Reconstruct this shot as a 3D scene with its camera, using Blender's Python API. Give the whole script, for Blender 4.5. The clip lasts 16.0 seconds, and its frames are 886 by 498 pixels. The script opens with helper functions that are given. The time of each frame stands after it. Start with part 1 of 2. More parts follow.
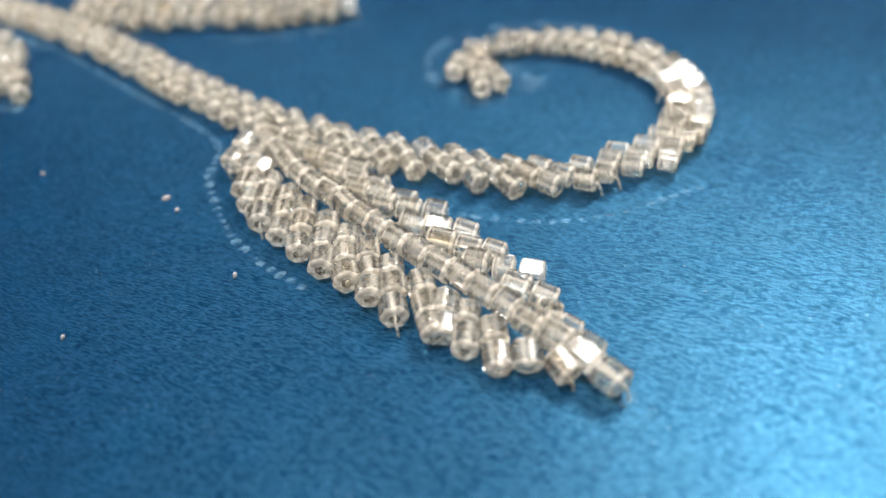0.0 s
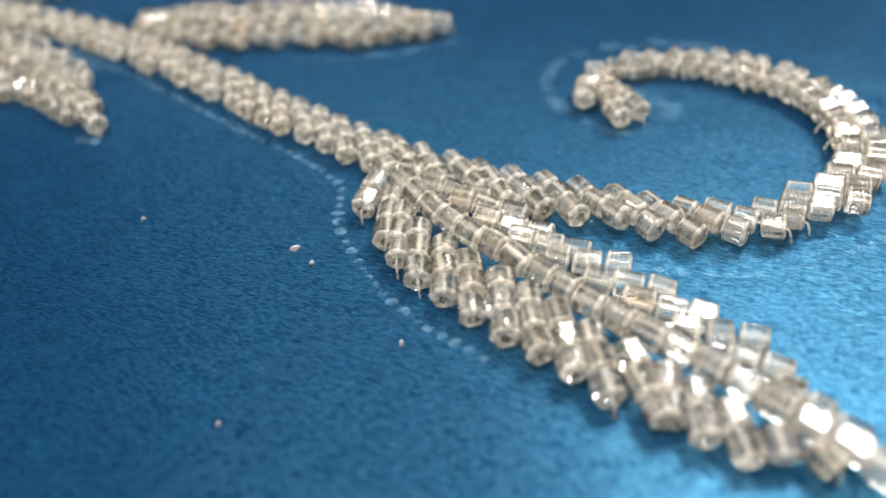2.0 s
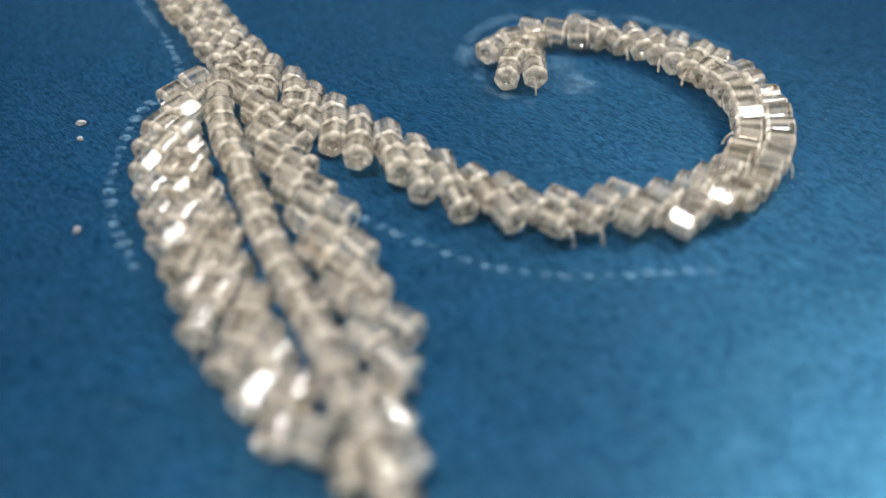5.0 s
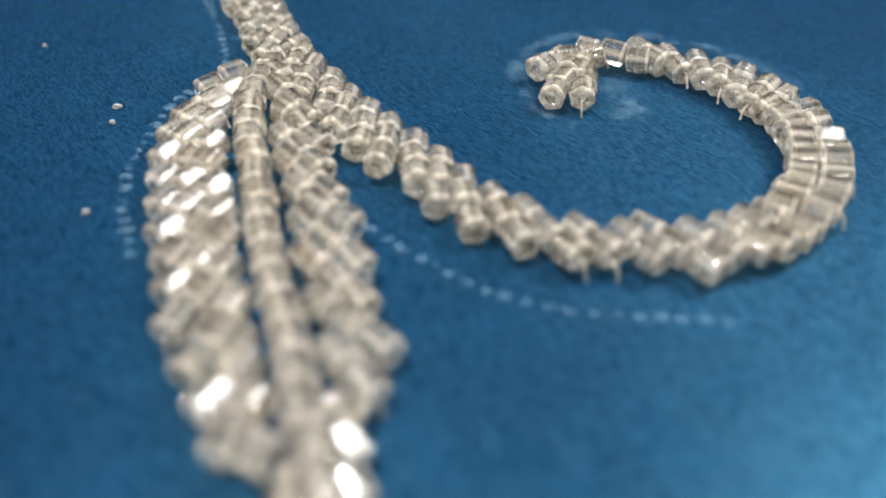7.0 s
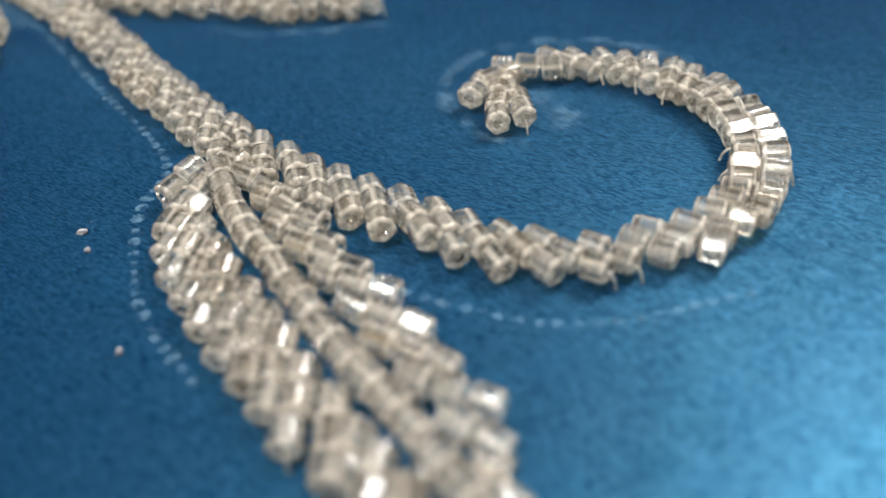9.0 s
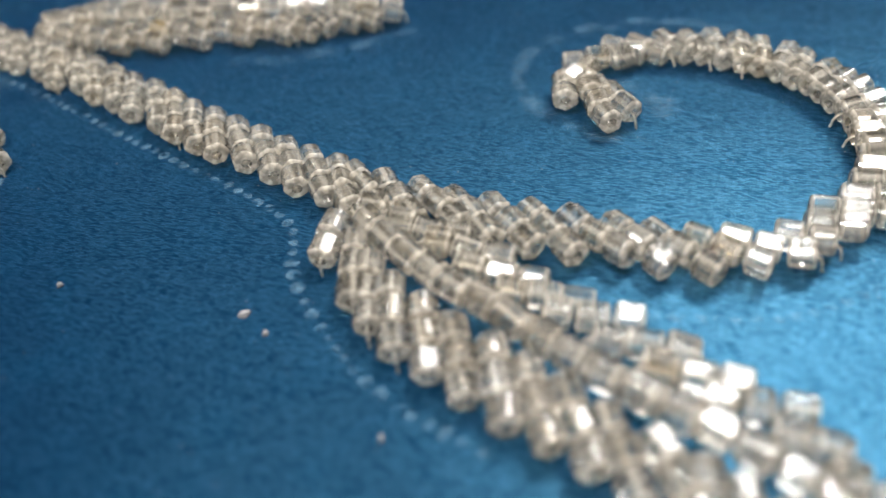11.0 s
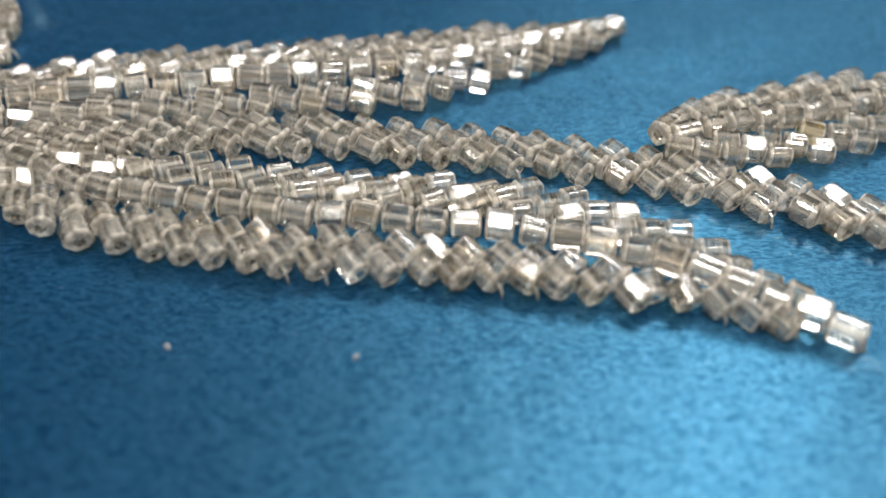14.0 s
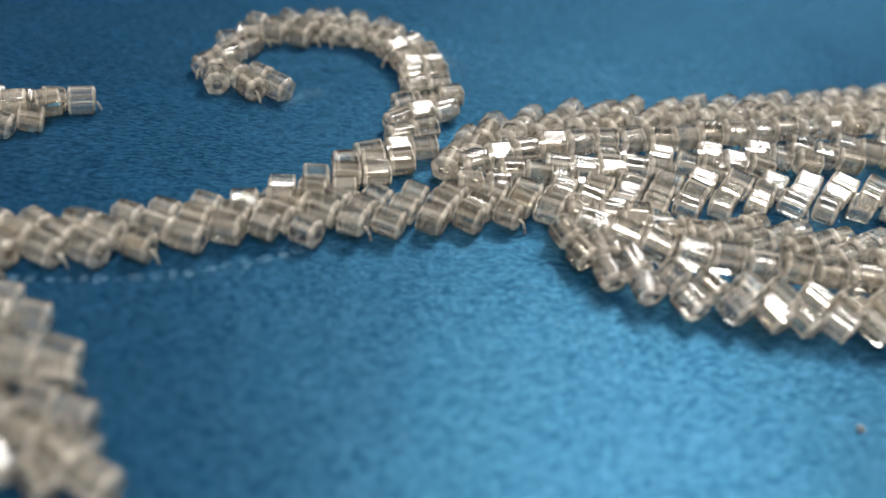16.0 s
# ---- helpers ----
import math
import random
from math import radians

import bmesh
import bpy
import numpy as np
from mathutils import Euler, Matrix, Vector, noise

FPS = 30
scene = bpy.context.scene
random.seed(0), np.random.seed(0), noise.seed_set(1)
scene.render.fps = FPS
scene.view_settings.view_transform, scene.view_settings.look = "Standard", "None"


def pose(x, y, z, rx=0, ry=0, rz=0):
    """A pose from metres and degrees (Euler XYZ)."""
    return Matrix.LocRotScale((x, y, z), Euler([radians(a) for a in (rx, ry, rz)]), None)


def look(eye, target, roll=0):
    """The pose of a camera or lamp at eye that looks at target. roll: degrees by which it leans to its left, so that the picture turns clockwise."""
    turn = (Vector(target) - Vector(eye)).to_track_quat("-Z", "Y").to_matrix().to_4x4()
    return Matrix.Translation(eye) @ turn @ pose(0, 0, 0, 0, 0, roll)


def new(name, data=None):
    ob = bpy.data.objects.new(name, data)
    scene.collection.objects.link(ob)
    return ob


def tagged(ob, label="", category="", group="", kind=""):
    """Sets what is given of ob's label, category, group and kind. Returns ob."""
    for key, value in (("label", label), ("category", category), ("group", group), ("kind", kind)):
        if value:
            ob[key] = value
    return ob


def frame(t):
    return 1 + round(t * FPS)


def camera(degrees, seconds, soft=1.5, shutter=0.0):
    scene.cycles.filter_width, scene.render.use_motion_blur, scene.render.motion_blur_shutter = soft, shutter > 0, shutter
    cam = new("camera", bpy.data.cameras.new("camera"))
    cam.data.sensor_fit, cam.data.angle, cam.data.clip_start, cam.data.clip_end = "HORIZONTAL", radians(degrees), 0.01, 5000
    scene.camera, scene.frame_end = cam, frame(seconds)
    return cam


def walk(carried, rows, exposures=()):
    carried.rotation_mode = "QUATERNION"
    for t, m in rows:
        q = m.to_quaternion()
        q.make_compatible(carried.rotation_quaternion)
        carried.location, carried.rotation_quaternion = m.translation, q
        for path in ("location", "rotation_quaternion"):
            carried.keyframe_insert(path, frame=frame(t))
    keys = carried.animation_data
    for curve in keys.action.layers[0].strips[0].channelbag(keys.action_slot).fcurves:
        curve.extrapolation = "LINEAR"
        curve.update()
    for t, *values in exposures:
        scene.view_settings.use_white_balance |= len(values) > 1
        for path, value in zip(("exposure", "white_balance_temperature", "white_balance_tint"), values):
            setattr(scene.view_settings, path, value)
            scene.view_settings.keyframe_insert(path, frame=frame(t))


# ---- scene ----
cam = camera(52.1, 16.0)
cam.data.dof.use_dof = True
cam.data.dof.focus_distance = 0.070
cam.data.dof.aperture_fstop = 18.0

# seconds, place in metres, turn in degrees
PATH = [
    (0, 0.00000, -0.00000, 0.04400, 52.97, 3.55, -0.93),
    (0.5, -0.00117, 0.00088, 0.04306, 52.95, 3.56, -1.03),
    (1, -0.00547, 0.00340, 0.04296, 53.01, 3.35, -1.26),
    (1.5, -0.01044, 0.00653, 0.04303, 52.79, 2.85, -2.06),
    (2, -0.01628, 0.01032, 0.04327, 52.66, 2.50, -3.30),
    (2.5, -0.02089, 0.01533, 0.04239, 52.14, 2.17, -5.00),
    (3, -0.02694, 0.02070, 0.04165, 52.11, 1.88, -7.19),
    (3.5, -0.01529, 0.01791, 0.04122, 52.85, 2.34, -5.36),
    (4, 0.00069, 0.01438, 0.03662, 52.80, 1.22, 1.66),
    (4.2, 0.00554, 0.01469, 0.03599, 52.82, 1.16, 5.08),
    (6.3, 0.02368, 0.02687, 0.03155, 52.89, -1.94, 29.22),
    (6.5, 0.02327, 0.02696, 0.03175, 53.16, -1.79, 29.22),
    (7, 0.02242, 0.02365, 0.03256, 53.73, -1.13, 26.29),
    (7.5, 0.02035, 0.02136, 0.03365, 53.59, -0.49, 21.56),
    (8, 0.01627, 0.02052, 0.03518, 53.28, 0.21, 17.01),
    (8.2, 0.01451, 0.02040, 0.03597, 53.16, 0.92, 15.01),
    (10.3, -0.00217, 0.01826, 0.04013, 50.35, 3.62, -1.46),
    (10.5, -0.00562, 0.01900, 0.04047, 50.08, 3.23, -3.09),
    (11, -0.01666, 0.02388, 0.04255, 48.72, 3.56, -7.90),
    (11.5, -0.02853, 0.03235, 0.04320, 47.75, 2.96, -12.02),
    (12, -0.03879, 0.03735, 0.04542, 46.81, 2.08, -15.13),
    (12.5, -0.05601, 0.04579, 0.04457, 47.14, 1.14, -18.53),
    (13, -0.07040, 0.05467, 0.04458, 47.06, -0.01, -20.72),
    (13.5, -0.07843, 0.05925, 0.04483, 47.59, -0.53, -21.65),
    (14, -0.08854, 0.06353, 0.04358, 48.18, -1.49, -22.71),
    (14.5, -0.09763, 0.06755, 0.04425, 48.54, -2.21, -23.54),
    (15, -0.10798, 0.07410, 0.04371, 48.65, -3.22, -24.67),
    (15.5, -0.11968, 0.08135, 0.04270, 48.93, -4.50, -25.91),
    (16, -0.13078, 0.08792, 0.04101, 49.68, -5.88, -26.67),
]
walk(cam, [(t, pose(x, y, z, rx, ry, rz)) for t, x, y, z, rx, ry, rz in PATH],
     exposures=((0.0, 0.83), (2.0, 0.70), (4.0, 0.48), (6.5, 0.62), (8.0, 0.56), (10.5, 0.38), (12.5, 0.30), (13.5, 0.24), (14.5, 0.06), (16.0, 0.02)))

scene.cycles.transparent_max_bounces = 32

# ---- light: a lamp beyond the cloth, an added fill, and the dim room round it ----
world = bpy.data.worlds.new("room_air")
world.use_nodes = True
world.node_tree.nodes["Background"].inputs["Color"].default_value = (0.75, 0.72, 0.68, 1)
world.node_tree.nodes["Background"].inputs["Strength"].default_value = 0.3
scene.world = world


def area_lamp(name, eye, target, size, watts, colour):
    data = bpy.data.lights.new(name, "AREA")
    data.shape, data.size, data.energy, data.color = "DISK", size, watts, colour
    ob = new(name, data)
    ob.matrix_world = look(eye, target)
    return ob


area_lamp("lamp_light", (0.36, 0.42, 0.76), (-0.04, 0.09, 0.0), 0.46, 11.8, (1.0, 0.97, 0.93))
# added fill with no known source, lifts the beads and their shadows
area_lamp("unseen_fill_light", (-0.5, -0.5, 2.2), (-0.04, 0.09, 0.0), 0.6, 72.0, (1.0, 0.97, 0.93))


# ---- materials ----
def material(name):
    m = bpy.data.materials.new(name)
    m.use_nodes = True
    t = m.node_tree
    return m, t.nodes, t.links, t.nodes["Principled BSDF"]


def node(nodes, kind, **inputs):
    n = nodes.new(kind)
    for k, v in inputs.items():
        n.inputs[k.replace("_", " ")].default_value = v
    return n


def ramp(nodes, links, source, stops):
    r = nodes.new("ShaderNodeValToRGB")
    e = r.color_ramp.elements
    for i, (p, c) in enumerate(stops):
        el = e[i] if i < 2 else e.new(p)
        el.position, el.color = p, (*c, 1)
    links.new(source, r.inputs["Fac"])
    return r.outputs["Color"]


def satin():
    m, nodes, links, b = material("blue_satin")
    co = nodes.new("ShaderNodeTexCoord")
    wobble = node(nodes, "ShaderNodeTexNoise", Scale=260.0, Detail=3.0)
    links.new(co.outputs["Object"], wobble.inputs["Vector"])
    bend = nodes.new("ShaderNodeVectorMath")
    bend.operation = "MULTIPLY_ADD"
    bend.inputs[1].default_value = (0.00018, 0.00018, 0)
    links.new(wobble.outputs["Color"], bend.inputs[0])
    links.new(co.outputs["Object"], bend.inputs[2])
    turn = nodes.new("ShaderNodeMapping")
    turn.inputs["Rotation"].default_value = (0, 0, radians(24))
    links.new(bend.outputs["Vector"], turn.inputs["Vector"])
    # floats of the satin weave: short threads in staggered rows, 0.5 by 0.12 mm
    weave = nodes.new("ShaderNodeTexBrick")
    weave.offset, weave.offset_frequency = 0.37, 2
    for k, v in (("Scale", 1000.0), ("Brick Width", 0.48), ("Row Height", 0.115), ("Mortar Size", 0.028), ("Mortar Smooth", 0.6), ("Bias", 0.0)):
        weave.inputs[k].default_value = v
    weave.inputs["Color1"].default_value = (0.38, 0.38, 0.38, 1)
    weave.inputs["Color2"].default_value = (1, 1, 1, 1)
    weave.inputs["Mortar"].default_value = (0, 0, 0, 1)
    links.new(turn.outputs["Vector"], weave.inputs["Vector"])
    along = nodes.new("ShaderNodeMapping")
    along.inputs["Scale"].default_value = (2500, 9000, 2500)
    links.new(turn.outputs["Vector"], along.inputs["Vector"])
    fleck = node(nodes, "ShaderNodeTexNoise", Scale=1.0, Detail=2.0)
    links.new(along.outputs["Vector"], fleck.inputs["Vector"])
    tone = nodes.new("ShaderNodeMix")
    tone.data_type = "RGBA"
    tone.inputs["Factor"].default_value = 0.42
    links.new(weave.outputs["Color"], tone.inputs["A"])
    links.new(fleck.outputs["Fac"], tone.inputs["B"])
    tone = tone.outputs["Result"]
    grain = node(nodes, "ShaderNodeTexNoise", Scale=230.0, Detail=4.0, Roughness=0.6)
    links.new(turn.outputs["Vector"], grain.inputs["Vector"])
    wide = node(nodes, "ShaderNodeTexNoise", Scale=34.0, Detail=3.0, Roughness=0.55)
    links.new(co.outputs["Object"], wide.inputs["Vector"])
    base = ramp(nodes, links, tone, ((0.25, (0.0, 0.0064, 0.0225)), (0.75, (0.0002, 0.0178, 0.062))))
    dust = ramp(nodes, links, grain.outputs["Fac"], ((0.48, (0, 0, 0)), (0.85, (1, 1, 1))))
    mix = nodes.new("ShaderNodeMix")
    mix.data_type = "RGBA"
    scale = node(nodes, "ShaderNodeMath")
    scale.operation = "MULTIPLY"
    links.new(dust, scale.inputs[0])
    scale.inputs[1].default_value = 0.18
    links.new(scale.outputs[0], mix.inputs["Factor"])
    links.new(base, mix.inputs["A"])
    mix.inputs["B"].default_value = (0.003, 0.066, 0.16, 1)
    links.new(mix.outputs["Result"], b.inputs["Base Color"])
    links.new(ramp(nodes, links, wide.outputs["Fac"], ((0.3, (0.42,) * 3), (0.7, (0.54,) * 3))), b.inputs["Roughness"])
    b.inputs["Specular IOR Level"].default_value = 0.06
    b.inputs["Specular Tint"].default_value = (0.25, 0.75, 1.0, 1)
    bump = node(nodes, "ShaderNodeBump", Strength=1.0, Distance=0.00009)
    links.new(tone, bump.inputs["Height"])
    bump2 = node(nodes, "ShaderNodeBump", Strength=0.4, Distance=0.0012)
    links.new(wide.outputs["Fac"], bump2.inputs["Height"])
    links.new(bump2.outputs["Normal"], bump.inputs["Normal"])
    links.new(bump.outputs["Normal"], b.inputs["Normal"])
    # the gloss of the silk floats
    shine = node(nodes, "ShaderNodeBsdfAnisotropic", Roughness=0.33, Anisotropy=0.35, Rotation=0.93)
    links.new(ramp(nodes, links, tone, ((0.40, (0.01, 0.13, 0.25)), (0.72, (0.23, 0.68, 1.0)))), shine.inputs["Color"])
    links.new(bump.outputs["Normal"], shine.inputs["Normal"])
    both = nodes.new("ShaderNodeMixShader")
    both.inputs["Fac"].default_value = 0.18
    links.new(b.outputs["BSDF"], both.inputs[1])
    links.new(shine.outputs["BSDF"], both.inputs[2])
    links.new(both.outputs["Shader"], nodes["Material Output"].inputs["Surface"])
    return m


def bead_glass(name, stops, clear, bent, rough):
    """Glass of a cut bead. clear: how much passes straight, bent: how much of that is refracted; the rest scatters in the ground surface."""
    m, nodes, links, b = material(name)
    info = nodes.new("ShaderNodeObjectInfo")
    tint = ramp(nodes, links, info.outputs["Random"], stops)
    co = nodes.new("ShaderNodeTexCoord")
    lengthwise = nodes.new("ShaderNodeMapping")
    lengthwise.inputs["Scale"].default_value = (120, 1900, 1900)
    links.new(co.outputs["Object"], lengthwise.inputs["Vector"])
    # lengthwise streaks stand in for light bent by the facets, as bump and clouding
    n = node(nodes, "ShaderNodeTexNoise", Scale=1.0, Detail=2.0)
    links.new(lengthwise.outputs["Vector"], n.inputs["Vector"])
    bump = node(nodes, "ShaderNodeBump", Strength=0.5, Distance=0.00005)
    links.new(n.outputs["Fac"], bump.inputs["Height"])
    through_it = nodes.new("ShaderNodeBsdfTransparent")
    links.new(tint, through_it.inputs["Color"])
    bends = node(nodes, "ShaderNodeBsdfRefraction", IOR=1.45, Roughness=0.03)
    links.new(tint, bends.inputs["Color"])
    links.new(bump.outputs["Normal"], bends.inputs["Normal"])
    inner = nodes.new("ShaderNodeMixShader")
    inner.inputs["Fac"].default_value = bent
    links.new(through_it.outputs[0], inner.inputs[1])
    links.new(bends.outputs[0], inner.inputs[2])
    b.inputs["Base Color"].default_value = (0.97, 0.89, 0.77, 1)
    b.inputs["Roughness"].default_value = 0.5
    milky = nodes.new("ShaderNodeBsdfTranslucent")
    milky.inputs["Color"].default_value = (0.97, 0.90, 0.79, 1)
    ground = nodes.new("ShaderNodeMixShader")
    ground.inputs["Fac"].default_value = 0.5
    links.new(b.outputs["BSDF"], ground.inputs[1])
    links.new(milky.outputs[0], ground.inputs[2])
    body = nodes.new("ShaderNodeMixShader")
    streak_clear = node(nodes, "ShaderNodeMapRange")
    streak_clear.inputs["From Min"].default_value, streak_clear.inputs["From Max"].default_value = 0.42, 0.66
    streak_clear.inputs["To Min"].default_value, streak_clear.inputs["To Max"].default_value = min(0.97, clear + 0.07), clear - min(0.28, 2.4 * (1 - clear))
    links.new(n.outputs["Fac"], streak_clear.inputs["Value"])
    links.new(streak_clear.outputs["Result"], body.inputs["Fac"])
    links.new(ground.outputs[0], body.inputs[1])
    links.new(inner.outputs[0], body.inputs[2])
    gloss = node(nodes, "ShaderNodeBsdfGlossy", Roughness=rough)
    links.new(bump.outputs["Normal"], gloss.inputs["Normal"])
    edge = node(nodes, "ShaderNodeFresnel", IOR=1.54)
    both = nodes.new("ShaderNodeMixShader")
    links.new(edge.outputs[0], both.inputs["Fac"])
    links.new(body.outputs[0], both.inputs[1])
    links.new(gloss.outputs[0], both.inputs[2])
    links.new(both.outputs[0], nodes["Material Output"].inputs["Surface"])
    return m


def plain(name, colour, rough, grain=0.0, scale=500.0):
    m, nodes, links, b = material(name)
    co = nodes.new("ShaderNodeTexCoord")
    n = node(nodes, "ShaderNodeTexNoise", Scale=scale, Detail=4.0)
    links.new(co.outputs["Object"], n.inputs["Vector"])
    lo = tuple(c * (1 - grain) for c in colour)
    links.new(ramp(nodes, links, n.outputs["Fac"], ((0.3, lo), (0.7, colour))), b.inputs["Base Color"])
    b.inputs["Roughness"].default_value = rough
    return m


def chalk(name, thick, scale):
    m, nodes, links, b = material(name)
    b.inputs["Base Color"].default_value = (0.26, 0.46, 0.62, 1)
    b.inputs["Roughness"].default_value = 0.9
    co = nodes.new("ShaderNodeTexCoord")
    n = node(nodes, "ShaderNodeTexNoise", Scale=scale, Detail=3.0)
    links.new(co.outputs["Object"], n.inputs["Vector"])
    links.new(ramp(nodes, links, n.outputs["Fac"], ((0.38, (0.0,) * 3), (0.75, (thick,) * 3))), b.inputs["Alpha"])
    return m


SATIN = satin()
CLEAR = ((0.0, (0.96, 0.98, 0.985)), (0.6, (0.97, 0.965, 0.94)), (1.0, (0.96, 0.92, 0.85)))
GLASS = bead_glass("clear_glass", CLEAR, 0.90, 0.50, 0.03)
RIM = bead_glass("ground_glass_rim", CLEAR, 0.62, 0.2, 0.05)
HONEY = ((0.0, (0.95, 0.72, 0.25)), (1.0, (0.95, 0.75, 0.30)))
BORE = bead_glass("bore_glass", CLEAR, 0.96, 0.08, 0.06)
AMBER = bead_glass("amber_glass", HONEY, 0.86, 0.12, 0.04)
THREAD = bead_glass("nylon_thread", CLEAR, 0.68, 0.3, 0.15)
CHALK = chalk("chalk_dust", 0.21, 1500.0)
SMUDGE = chalk("chalk_smudge", 0.036, 420.0)
LINT = plain("pale_lint", (0.24, 0.24, 0.25), 0.9, 0.2, 3000.0)
# for the unseen walls, kept dark to cut grazing reflections on the satin
PAINT = plain("wall_paint", (0.17, 0.15, 0.125), 0.8, 0.06, 6.0)
WHITE = plain("ceiling_paint", (0.8, 0.78, 0.74), 0.8, 0.04, 6.0)
BOARD = plain("dark_board", (0.16, 0.10, 0.06), 0.5, 0.3, 20.0)


# ---- helpers for meshes ----
def mesh(name, verts, faces, mat):
    me = bpy.data.meshes.new(name)
    me.from_pydata(verts, [], faces)
    me.materials.append(mat)
    me.update()
    return me


def slab(name, lo, hi, mat):
    (a, b, c), (d, e, f) = lo, hi
    v = [(a, b, c), (d, b, c), (d, e, c), (a, e, c), (a, b, f), (d, b, f), (d, e, f), (a, e, f)]
    q = [(0, 3, 2, 1), (4, 5, 6, 7), (0, 1, 5, 4), (1, 2, 6, 5), (2, 3, 7, 6), (3, 0, 4, 7)]
    return tagged(new(name, mesh(name, v, q, mat)), kind="structure")


# ---- an unseen room added to shape bounce and reflections, and the board under the cloth ----
tagged(slab("floor", (-2.0, -1.9, -0.85), (2.0, 2.1, -0.75), BOARD), "dark plain floor of the unseen room", "floor")
tagged(slab("ceiling", (-2.0, -1.9, 2.4), (2.0, 2.1, 2.5), WHITE), "white plain ceiling of the unseen room", "ceiling")
tagged(slab("wall_north", (-2.0, 2.1, -0.85), (2.0, 2.2, 2.5), PAINT), "beige plain wall of the unseen room", "wall")
tagged(slab("wall_south", (-2.0, -2.0, -0.85), (2.0, -1.9, 2.5), PAINT), "beige plain wall of the unseen room", "wall")
tagged(slab("wall_east", (2.0, -1.9, -0.85), (2.1, 2.1, 2.5), PAINT), "beige plain wall of the unseen room", "wall")
tagged(slab("wall_west", (-2.1, -1.9, -0.85), (-2.0, 2.1, 2.5), PAINT), "beige plain wall of the unseen room", "wall")
tagged(slab("work_board", (-0.62, -0.42, -0.75), (0.52, 0.62, -0.004), BOARD), "dark wooden base under the blue cloth", "table")


# ---- the cloth: one soft sheet with faint waves ----
def cloth():
    nx, ny = 170, 150
    verts, faces = [], []
    for j in range(ny + 1):
        for i in range(nx + 1):
            x, y = -0.60 + 1.10 * i / nx, -0.40 + 1.0 * j / ny
            near = math.exp(-(((x + 0.04) / 0.16) ** 2 + ((y - 0.1) / 0.14) ** 2))
            h = noise.noise((x * 9, y * 9, 1.7)) * 0.002 * (1 - near) + noise.noise((x * 45, y * 45, 4.1)) * 0.00012
            verts.append((x, y, h - 0.0001))
    top = len(verts)
    verts += [(x, y, -0.0035) for x, y, z in verts]
    w = nx + 1
    for j in range(ny):
        for i in range(nx):
            a = j * w + i
            faces.append((a, a + 1, a + 1 + w, a + w))
            faces.append((top + a, top + a + w, top + a + 1 + w, top + a + 1))
    for i in range(nx):
        faces.append((i, top + i, top + i + 1, i + 1))
        a = ny * w + i
        faces.append((a, a + 1, top + a + 1, top + a))
    for j in range(ny):
        a = j * w
        faces.append((a, a + w, top + a + w, top + a))
        a = j * w + nx
        faces.append((a, top + a, top + a + w, a + w))
    me = mesh("satin_cloth", verts, faces, SATIN)
    me.polygons.foreach_set("use_smooth", [True] * len(me.polygons))
    return tagged(new("satin_cloth", me), "smooth blue satin cloth spread flat on a board", "cloth")


cloth()

# ---- beads ----
MM = 0.001
RADIUS, LENGTH = 1.08, 2.2


def bead_mesh(name, sides, radius, length, mat, seed):
    """A short cut glass tube: flat sides with narrow worn edges, ground end rims and a bore, lying along x."""
    rnd = random.Random(seed)
    h = length / 2
    rings = [(-h + 0.12, 0.28), (-h, 0.40), (-h, 0.70), (-h + 0.09, 0.91), (-h + 0.24, 1.0),
             (h - 0.24, 1.0), (h - 0.09, 0.91), (h, 0.70), (h, 0.40), (h - 0.12, 0.28)]
    verts, faces, slots = [], [], []
    round_angles = []
    for k in range(sides):
        mid = (k + rnd.uniform(-0.12, 0.12)) / sides
        round_angles += [mid - 0.055 / sides * 2, mid + 0.055 / sides * 2]
    count = len(round_angles)
    swell = [rnd.uniform(0.95, 1.04) for _ in range(sides)]
    tilt = rnd.uniform(-0.12, 0.12)
    for x, r in rings:
        for k, turn in enumerate(round_angles):
            a = 2 * math.pi * turn
            rr = radius * r * (swell[k // 2] if r > 0.5 else 1)
            y, z = rr * math.cos(a), rr * math.sin(a)
            verts.append(((x + tilt * y * (abs(x) / h)) * MM, y * MM, z * MM))
    n = len(rings)
    for i in range(n):
        for k in range(count):
            a, b = i * count + k, i * count + (k + 1) % count
            c, d = ((i + 1) % n) * count + (k + 1) % count, ((i + 1) % n) * count + k
            faces.append((a, b, c, d))
            slots.append(1 if i in (1, 2, 3, 5, 6, 7) else 2 if i in (0, 8, 9) else 0)
    me = mesh(name, verts, faces, mat)
    me.materials.append(RIM)
    me.materials.append(BORE)
    me.polygons.foreach_set("material_index", slots)
    me.polygons.foreach_set("use_smooth", [i // count in (2, 3, 5, 6) for i in range(len(faces))])
    return me


BEADS = [bead_mesh("bead", s, RADIUS * r, 1.93 * l, GLASS, i) for i, (s, r, l) in enumerate(
    [(6, 1.03, 1.04), (7, 1.03, 0.98), (6, 1.0, 1.1), (6, 1.05, 1.0), (7, 1.0, 0.96), (6, 0.99, 1.12), (5, 1.04, 1.04)])]
AMBER_BEAD = bead_mesh("amber_bead", 7, RADIUS, LENGTH, AMBER, 31)


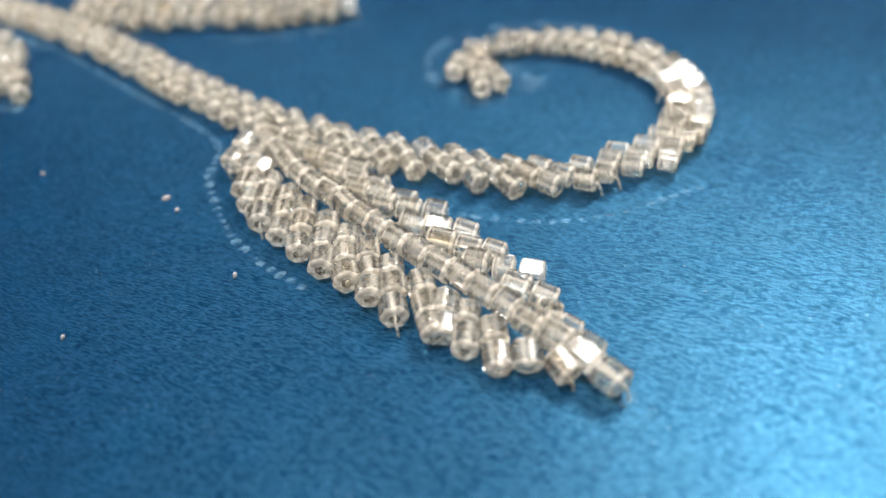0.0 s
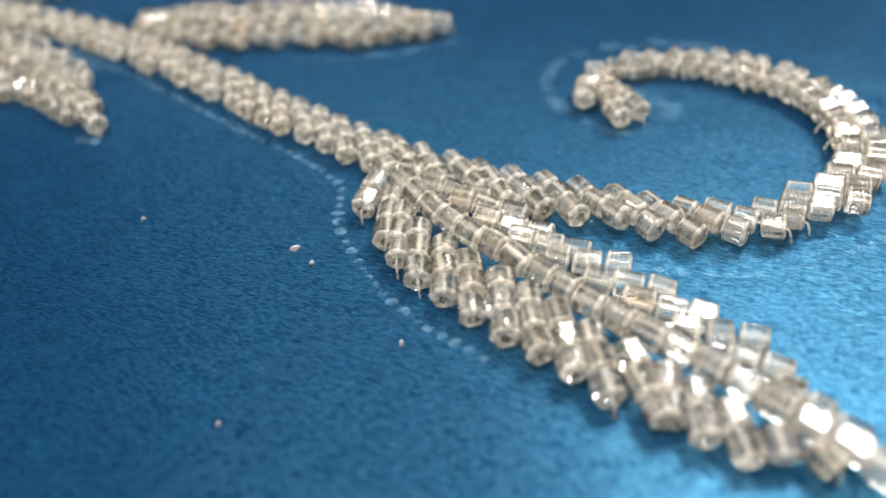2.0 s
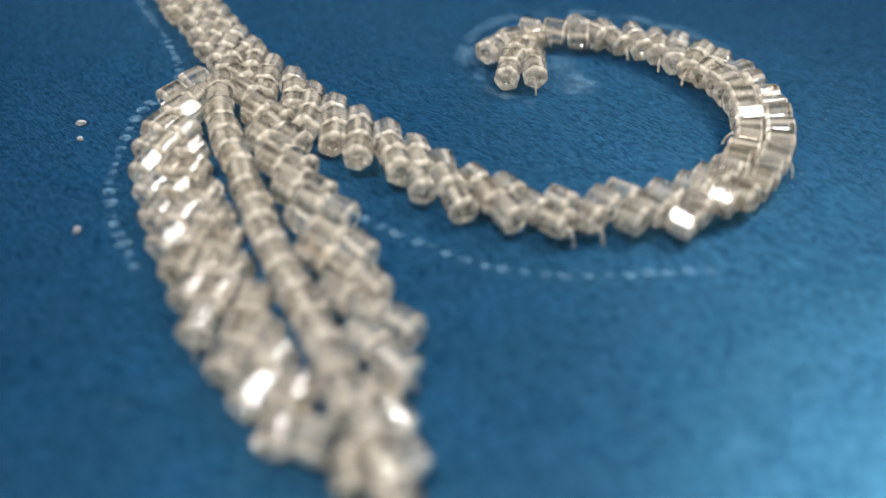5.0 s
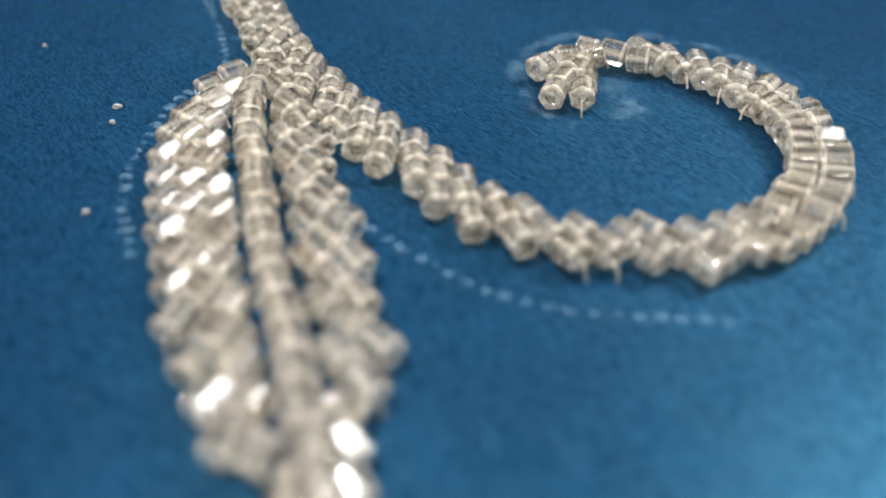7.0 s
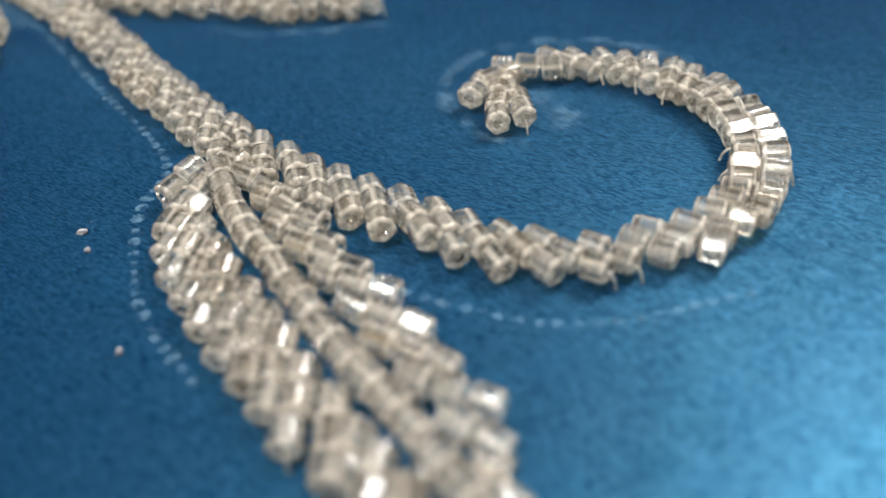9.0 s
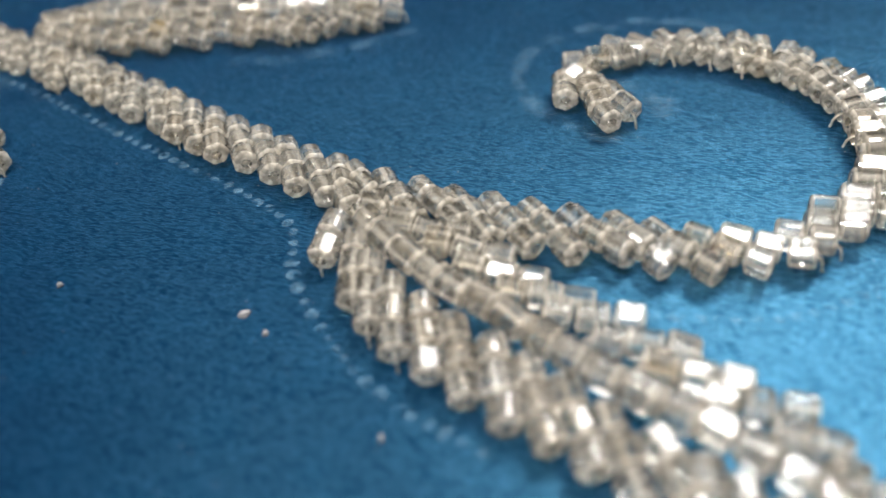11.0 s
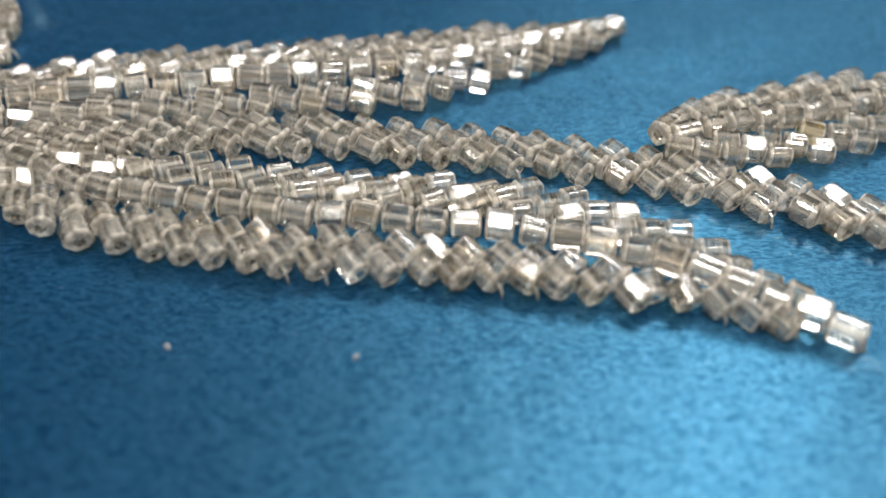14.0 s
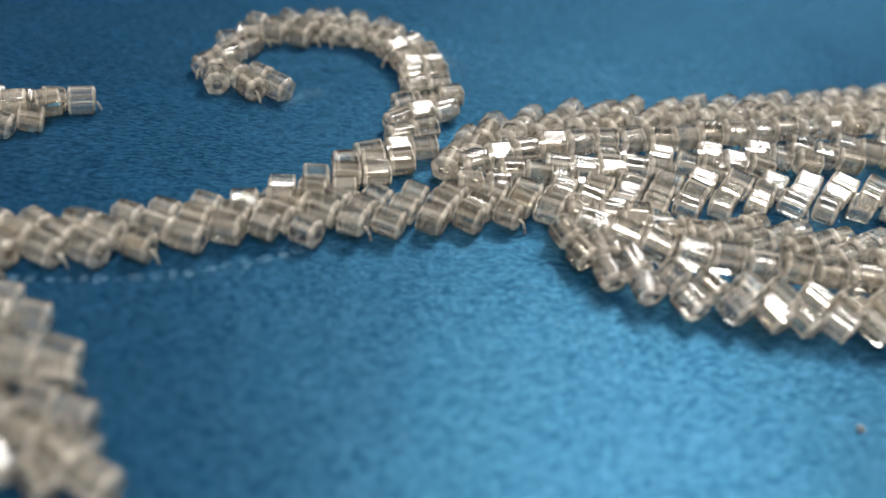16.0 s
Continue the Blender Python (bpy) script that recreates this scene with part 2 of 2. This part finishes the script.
def tube(points, radius, sides=6):
    verts, faces = [], []
    for i, p in enumerate(points):
        p = Vector(p)
        d = (Vector(points[min(i + 1, len(points) - 1)]) - Vector(points[max(i - 1, 0)])).normalized()
        u = d.cross(Vector((0, 1, 0.1))).normalized()
        v = d.cross(u)
        for k in range(sides):
            a = 2 * math.pi * k / sides
            verts.append((p + radius * (math.cos(a) * u + math.sin(a) * v)) * MM)
    for i in range(len(points) - 1):
        for k in range(sides):
            a, b = i * sides + k, i * sides + (k + 1) % sides
            faces.append((a, b, b + sides, a + sides))
    faces.append(tuple(range(sides))[::-1])
    faces.append(tuple(range(len(verts) - sides, len(verts))))
    return verts, faces


def thread_mesh(n):
    """The thread through a row of n beads, dipping into the cloth at both ends."""
    e = n * LENGTH
    pts = [(-0.55, 0, -1.0), (-0.35, 0.02, -0.45), (-0.05, 0, -0.08), (0.3, 0, 0)]
    pts += [(e * k / 4, 0.03 * (-1) ** k, 0.02) for k in range(1, 4)]
    pts += [(e - 0.2, 0, 0), (e + 0.06, 0, -0.10), (e + 0.24, 0.05, -0.6), (e + 0.36, 0.08, -1.25)]
    return mesh("thread", *tube(pts, 0.11), THREAD)


THREADS = {n: thread_mesh(n) for n in (1, 2, 3, 4)}
rnd = random.Random(7)


def stitch(owner, x, y, heading, n, z=RADIUS, rise=0.0, amber=-1, spread=4.5, tail=True, big=1.0):
    """A row of n beads on one thread, from (x, y) in mm along the heading in degrees; rise: how many degrees it climbs."""
    base = pose(x * MM, y * MM, z * MM, 0, -rise, heading + rnd.uniform(-spread, spread))
    if tail and (tail == 2 or rnd.random() < 0.25):
        th = new("thread", THREADS[n])
        th.parent, th.matrix_basis = owner, base
    for k in range(n):
        me = AMBER_BEAD if k == amber else rnd.choice(BEADS)
        b = new("amber_bead" if k == amber else "bead", me)
        b.parent = owner
        b.matrix_basis = base @ pose((LENGTH * (k + 0.5) + rnd.uniform(-0.05, 0.05)) * MM, rnd.uniform(-0.14, 0.14) * MM, rnd.uniform(-0.04, 0.22) * MM,
                                     rnd.uniform(0, 360), rnd.uniform(-5, 5), rnd.uniform(-6, 6)) @ Matrix.Diagonal((big * rnd.uniform(0.92, 1.08), (1 + big) / 2, (1 + big) / 2, 1))


def thing(name, label, category, group):
    return tagged(new(name), label, category, group)


# ---- curves in the cloth's plane, in mm ----
def curve(points, step=0.1):
    """A smooth line through the points: rows of x, y and heading in degrees, one every step mm."""
    p = [np.array(q, float) for q in points]
    p = [2 * p[0] - p[1]] + p + [2 * p[-1] - p[-2]]
    fine = []
    for i in range(1, len(p) - 2):
        for k in range(60):
            t = k / 60
            fine.append(0.5 * (2 * p[i] + (p[i + 1] - p[i - 1]) * t + (2 * p[i - 1] - 5 * p[i] + 4 * p[i + 1] - p[i + 2]) * t * t
                               + (3 * p[i] - p[i - 1] - 3 * p[i + 1] + p[i + 2]) * t ** 3))
    fine.append(p[-2])
    fine = np.array(fine)
    s = np.concatenate([[0], np.cumsum(np.hypot(*np.diff(fine, axis=0).T))])
    at = np.arange(0, s[-1], step)
    x, y = np.interp(at, s, fine[:, 0]), np.interp(at, s, fine[:, 1])
    a = np.degrees(np.unwrap(np.arctan2(np.gradient(y), np.gradient(x))))
    return at, x, y, a


def spot(c, s):
    at, x, y, a = c
    return np.interp(s, at, x), np.interp(s, at, y), np.interp(s, at, a)


def rope(owner, c, keys, start=0.0, end=None):
    """Slanted rows of beads along a curve. keys: place along it (0 to 1), slant in degrees, beads in a row."""
    total = c[0][-1]
    end = total if end is None else end
    s = start
    while s < end:
        u = s / total
        slant = np.interp(u, [k[0] for k in keys], [k[1] for k in keys])
        n = int(round(np.interp(u, [k[0] for k in keys], [k[2] for k in keys]) + rnd.uniform(-0.2, 0.2)))
        x, y, a = spot(c, s)
        h = radians(a + slant)
        half = n * LENGTH / 2
        stitch(owner, x - half * math.cos(h), y - half * math.sin(h), a + slant, n)
        s += min(3.6, 1.72 / max(0.3, abs(math.sin(radians(slant))))) * rnd.uniform(0.95, 1.05)


def leaf(owner, c, left, right, slant=(36, 40), amber_at=None, rise=6):
    """A long padded leaf: a row of beads along its middle, and slanted rows from there out to both edges."""
    total = c[0][-1]

    def width(u):
        grow = 0.52 + 0.48 * math.sin(min(1.0, u / 0.2) * math.pi / 2)
        fall = 1.0 if u < 0.45 else 1 - ((u - 0.45) / 0.55) ** 3.0
        return grow * max(0.0, fall)

    for side, w, ang in ((1, left, slant[0]), (-1, right, slant[1])):
        s = 0.3
        while s < total - 4.0:
            u = s / total
            off = (0.55 + 1.4 * width(min(1, u + 0.05))) * (0.45 + 0.55 * min(1, u / 0.14))
            # the rows end on the outline of the leaf, 0.9 mm inside it
            room = max(0.5, w * width(min(1, (s + 2.2) / total)) - off - 0.9)
            n = max(1, min(3, int(round(room / (LENGTH * math.sin(radians(ang)))))))
            a0 = math.degrees(math.asin(min(0.80, max(0.22, room / (n * LENGTH)))))
            a0 = max(ang - 12, min(ang + 16, a0)) if u < 0.7 else max(13, min(ang + 10, a0))
            if u < 0.10:
                a0 += 4 * (1 - u / 0.10)
            x, y, a = spot(c, s)
            x -= side * off * math.sin(radians(a))
            y += side * off * math.cos(radians(a))
            hit_amber = amber_at is not None and side == amber_at[1] and s >= amber_at[0]
            amber_at = None if hit_amber else amber_at
            climb = -math.degrees(math.asin(min(0.3, 0.55 / (n * LENGTH))))
            stitch(owner, x, y, a + side * a0, n, RADIUS + 0.55 * min(1, 2.2 * (1 - u)), climb, 0 if hit_amber else -1, 3.0)
            s += min(n * LENGTH * 0.98, 4.4, 1.74 / math.sin(radians(a0))) * rnd.uniform(0.95, 1.05)
    # the middle row runs on without a gap to the single bead at the tip
    count = int(round((total - 1.5) / (LENGTH * 1.08)))
    for k in range(count):
        s = 1.5 + (total - 1.5) * k / count
        x, y, a = spot(c, s)
        u = s / total
        lift = 0.85 if u < 0.8 else 0.85 * max(0, 1 - (u - 0.8) / 0.18)
        stitch(owner, x, y, a, 1, RADIUS + lift, -3, tail=2 * (k == count - 1), big=1.1, spread=4.0)


STEM = curve([(-115, 135.2), (-107, 133.4), (-98, 130.9), (-89, 128.8), (-80.6, 126.2), (-72, 122.6), (-63.8, 118.1), (-55.8, 113.3),
              (-48.4, 107.8), (-41.6, 101.8), (-35.2, 95.4), (-29, 89), (-22.8, 83.2), (-18, 79.2)])
SCROLL = curve([(-18, 79.2), (-12.6, 75.8), (-5.8, 72), (-1, 69.5), (3.6, 67.4), (8.4, 66.6), (13.0, 67.4), (17.2, 69.6), (20.8, 73.2), (22.4, 77.9),
                (22.4, 83.0), (20.6, 87.9), (16.9, 91.6), (12.4, 94.0), (6.8, 94.6), (2.7, 92.3), (1.5, 88.8)])
STEM_FAR = curve([(-150, 146), (-141, 142.5), (-133, 139.2), (-127, 137.6), (-121.5, 136.8)])
SCROLL_FAR = curve([(-121.5, 136.8), (-116.5, 136.4), (-111.6, 137.4), (-107.4, 138.6), (-103.6, 140.6), (-100.4, 143.6), (-98, 147.2), (-96.6, 151.2),
                    (-96.6, 155.2), (-98.4, 158.6), (-101.6, 160.8), (-105.4, 161.6), (-109.4, 160.6), (-112.2, 158), (-113, 155.4)])

stem = thing("bead_branch", "clear glass beads stitched in slanted rows along a stem on satin", "bead embroidery", "beaded motif")
rope(stem, STEM, ((0, -37, 3), (1, -38, 3)))
scroll = thing("beaded_scroll", "clear glass bead scroll curling into a hook on blue satin", "bead embroidery", "beaded motif")
SCROLL_KEYS = ((0, -37, 3), (0.2, -37, 2.9), (0.36, -36, 2.6), (0.46, -56, 2.5), (0.53, -80, 2.1), (0.68, -80, 2.0), (0.78, -66, 2.2), (0.9, -38, 2.6), (1, -25, 2.4))
rope(scroll, SCROLL, SCROLL_KEYS, 0.6)
for x, y, h in ((0.8, 91.5, -105), (2.3, 89.8, -84), (3.6, 88.6, -70), (2.6, 92.0, -78)):
    stitch(scroll, x, y, h, 3 if h == -84 else 2)
stem_far = thing("bead_branch", "clear glass beads stitched in slanted rows along a short stem", "bead embroidery", "beaded motif")
rope(stem_far, STEM_FAR, ((0, -37, 3), (1, -37, 3)))
scroll_far = thing("beaded_scroll", "clear glass bead scroll meeting a leaf base on blue satin", "bead embroidery", "beaded motif")
rope(scroll_far, SCROLL_FAR, SCROLL_KEYS, 1.0)
for x, y, h in ((-113.5, 157.5, -100), (-112.4, 155.8, -82), (-111.2, 154.6, -62)):
    stitch(scroll_far, x, y, h, 2)

LEAVES = (
    ("long clear glass beaded leaf ending in a single bead and thread", [(-19.0, 76.2), (-13.2, 67), (-7.2, 60), (-3.4, 55.6), (0.6, 51.4), (4.4, 46.8), (10.0, 41.2)], 6.0, 7.0, (30, 44), None),
    ("clear glass beaded leaf with one amber bead on satin", [(-48.2, 112.2), (-40, 111.7), (-30, 110.7), (-20, 109), (-11.4, 107.3)], 5.5, 5.6, (26, 26), (9.0, -1)),
    ("long curved clear glass beaded leaf lying along the stem", [(-96.6, 128.4), (-92.0, 122.6), (-86.2, 118.6), (-79, 114.2), (-68.7, 108.8), (-60.6, 104), (-53.4, 97.4), (-47.0, 89.0)], 6.4, 6.1, (28, 42), None),
    ("long narrow clear glass beaded leaf beside the stem", [(-102.4, 135), (-95, 136), (-87, 134.8), (-75, 132.2), (-64, 130), (-52, 129.8), (-40.0, 131.0)], 6.9, 5.2, (30, 24), None),
    ("clear glass beaded leaf pointing towards the open cloth", [(-149.6, 153), (-144.4, 143.5), (-139.8, 135.5), (-136.4, 128.5), (-133.6, 122.8), (-129.8, 117)], 6.8, 6.2, (32, 40), None),
    ("clear glass beaded leaf tip on blue satin", [(-165, 160), (-155, 159), (-145, 157.2), (-135, 155), (-123.6, 153.6)], 5.4, 5.2, (32, 32), None),
)
for label, line, left, right, slant, amber in LEAVES:
    leaf(thing("beaded_leaf", label, "bead embroidery", "beaded motif"), curve(line), left, right, slant, amber)


# ---- chalk marks of the traced design, and lint ----
def chalk_line(label, line, dash, gap, wide, mat=CHALK):
    c = curve(line)
    verts, faces = [], []
    s = 0.0
    while s < c[0][-1]:
        x, y, a = spot(c, s)
        d = dash * rnd.uniform(0.7, 1.3)
        w = wide * rnd.uniform(0.7, 1.3)
        ca, sa = math.cos(radians(a)), math.sin(radians(a))
        k0 = len(verts)
        sides = 10
        for ring, hgt in ((1.0, 0.012), (0.55, 0.05)):
            for k in range(sides):
                t = 2 * math.pi * k / sides
                px, py = ring * d / 2 * math.cos(t) * rnd.uniform(0.85, 1.1), ring * w / 2 * math.sin(t) * rnd.uniform(0.8, 1.15)
                verts.append(((x + px * ca - py * sa) * MM, (y + px * sa + py * ca) * MM, (hgt + 0.1) * MM))
        faces += [(k0 + k, k0 + (k + 1) % sides, k0 + sides + (k + 1) % sides, k0 + sides + k) for k in range(sides)]
        faces.append(tuple(range(k0 + sides, k0 + 2 * sides)))
        s += d + gap * rnd.uniform(0.6, 1.3)
    ob = new("chalk_line", mesh("chalk_line", verts, faces, mat))
    return tagged(ob, label, "chalk mark", "traced design", "stuff")


chalk_line("faint dotted white chalk line beside the beaded stem", [(-56, 110), (-49.7, 104.6), (-44.4, 99.6), (-38.8, 93.8), (-33.1, 88), (-26.7, 81.6), (-23.4, 77), (-23.2, 71.1), (-20.0, 62.6), (-16.2, 57.6), (-12.4, 54.2)], 0.9, 0.35, 0.9)
chalk_line("faint dotted white chalk arc under the bead scroll", [(-3.9, 64.1), (1.1, 62.6), (5.4, 61.4), (9, 61.2), (12.3, 61.8), (15.4, 62.8), (20.9, 65.2)], 0.9, 0.35, 0.8)
chalk_line("faint dotted white chalk line below the short stem", [(-138, 138.6), (-133.1, 136.4), (-128.3, 134.5), (-123.4, 133.1), (-117.9, 132.5), (-112.5, 132.9)], 0.9, 0.3, 0.9)
for label, line, wide in (
        ("faint white chalk smudge round the scroll end", [(4.4, 82), (0.6, 84.4), (-2, 88.6), (-3, 93), (-1.2, 97.6), (3, 100.6), (8.6, 101.4), (14, 100.4), (19, 97.2)], 2.2),
        ("faint white chalk smudge inside the scroll end", [(5.8, 90), (7.8, 87), (7.4, 84.4)], 3.4),
        ("faint white chalk smudge round the far scroll end", [(-107, 151.6), (-111.6, 150.6), (-115.6, 153.6), (-117, 158), (-115, 162), (-111, 164.6), (-104, 165.4), (-97, 162.6), (-93, 157), (-92.6, 151)], 2.4),
        ("faint white chalk smudge below a beaded leaf", [(-28, 103.4), (-22, 103), (-16, 103.6), (-11, 105)], 2.6),
        ("faint white chalk smudge along the stem", [(-66, 120.4), (-58, 110.6), (-50, 103.6)], 2.0)):
    for step, spread in ((0.5, 1.0), (0.62, 0.66), (0.7, 0.36)):
        chalk_line(label, line, 2.6, -2.6 + step * 2.6, wide * spread, SMUDGE)
chalk_line("faint white chalk patch at a leaf tip", [(-48.6, 88.6), (-46.8, 87.4)], 1.4, 0.1, 1.6)
chalk_line("faint white chalk patch at a leaf tip", [(9.8, 41), (12, 39.2)], 1.4, 0.1, 1.2)


def speck(x, y, size, turn, label):
    sides, verts = 7, []
    for hgt, r in ((-0.05, 0.9), (0.12, 1.0), (0.26, 0.55)):
        for k in range(sides):
            t = 2 * math.pi * k / sides
            verts.append((size * 0.5 * r * math.cos(t) * rnd.uniform(0.7, 1.25) * MM, size * 0.28 * r * math.sin(t) * rnd.uniform(0.7, 1.25) * MM, hgt * MM))
    faces = [(i * sides + k, i * sides + (k + 1) % sides, (i + 1) * sides + (k + 1) % sides, (i + 1) * sides + k) for i in range(2) for k in range(sides)]
    faces += [tuple(range(2 * sides, 3 * sides)), tuple(range(sides))[::-1]]
    ob = new("lint_speck", mesh("lint_speck", verts, faces, LINT))
    ob.matrix_basis = pose(x * MM, y * MM, 0, 0, 0, turn)
    return tagged(ob, label, "lint", "specks on the cloth")


for x, y, size, turn in ((-26.6, 68.5, 1.0, 10), (-25.2, 66.4, 0.6, 60), (-18.4, 56.6, 0.6, 80), (-30.2, 50.3, 0.45, 70), (-39.8, 74.1, 0.5, 20),
                         (-77.8, 100.5, 0.55, 40), (-88.7, 105.7, 0.6, 100)):
    speck(x, y, size, turn, "tiny pale speck of lint lying on the cloth")


def dust():
    """Tiny flakes of lint caught in the weave."""
    verts, faces = [], []
    for _ in range(1500):
        x, y, r, t = rnd.uniform(-150, 60), rnd.uniform(15, 175), rnd.uniform(0.02, 0.065), rnd.uniform(0, 6.28)
        k = len(verts)
        for j in range(4):
            a, q = t + j * math.pi / 2, r * rnd.uniform(0.5, 1.3)
            verts.append(((x + q * math.cos(a)) * MM, (y + q * math.sin(a)) * MM, 0.05 * MM))
        verts.append((x * MM, y * MM, 0.16 * MM))
        faces += [(k + j, k + (j + 1) % 4, k + 4) for j in range(4)]
    ob = new("lint_dust", mesh("lint_dust", verts, faces, LINT))
    return tagged(ob, "tiny pale flakes of lint scattered over the cloth", "lint", kind="stuff")


dust()
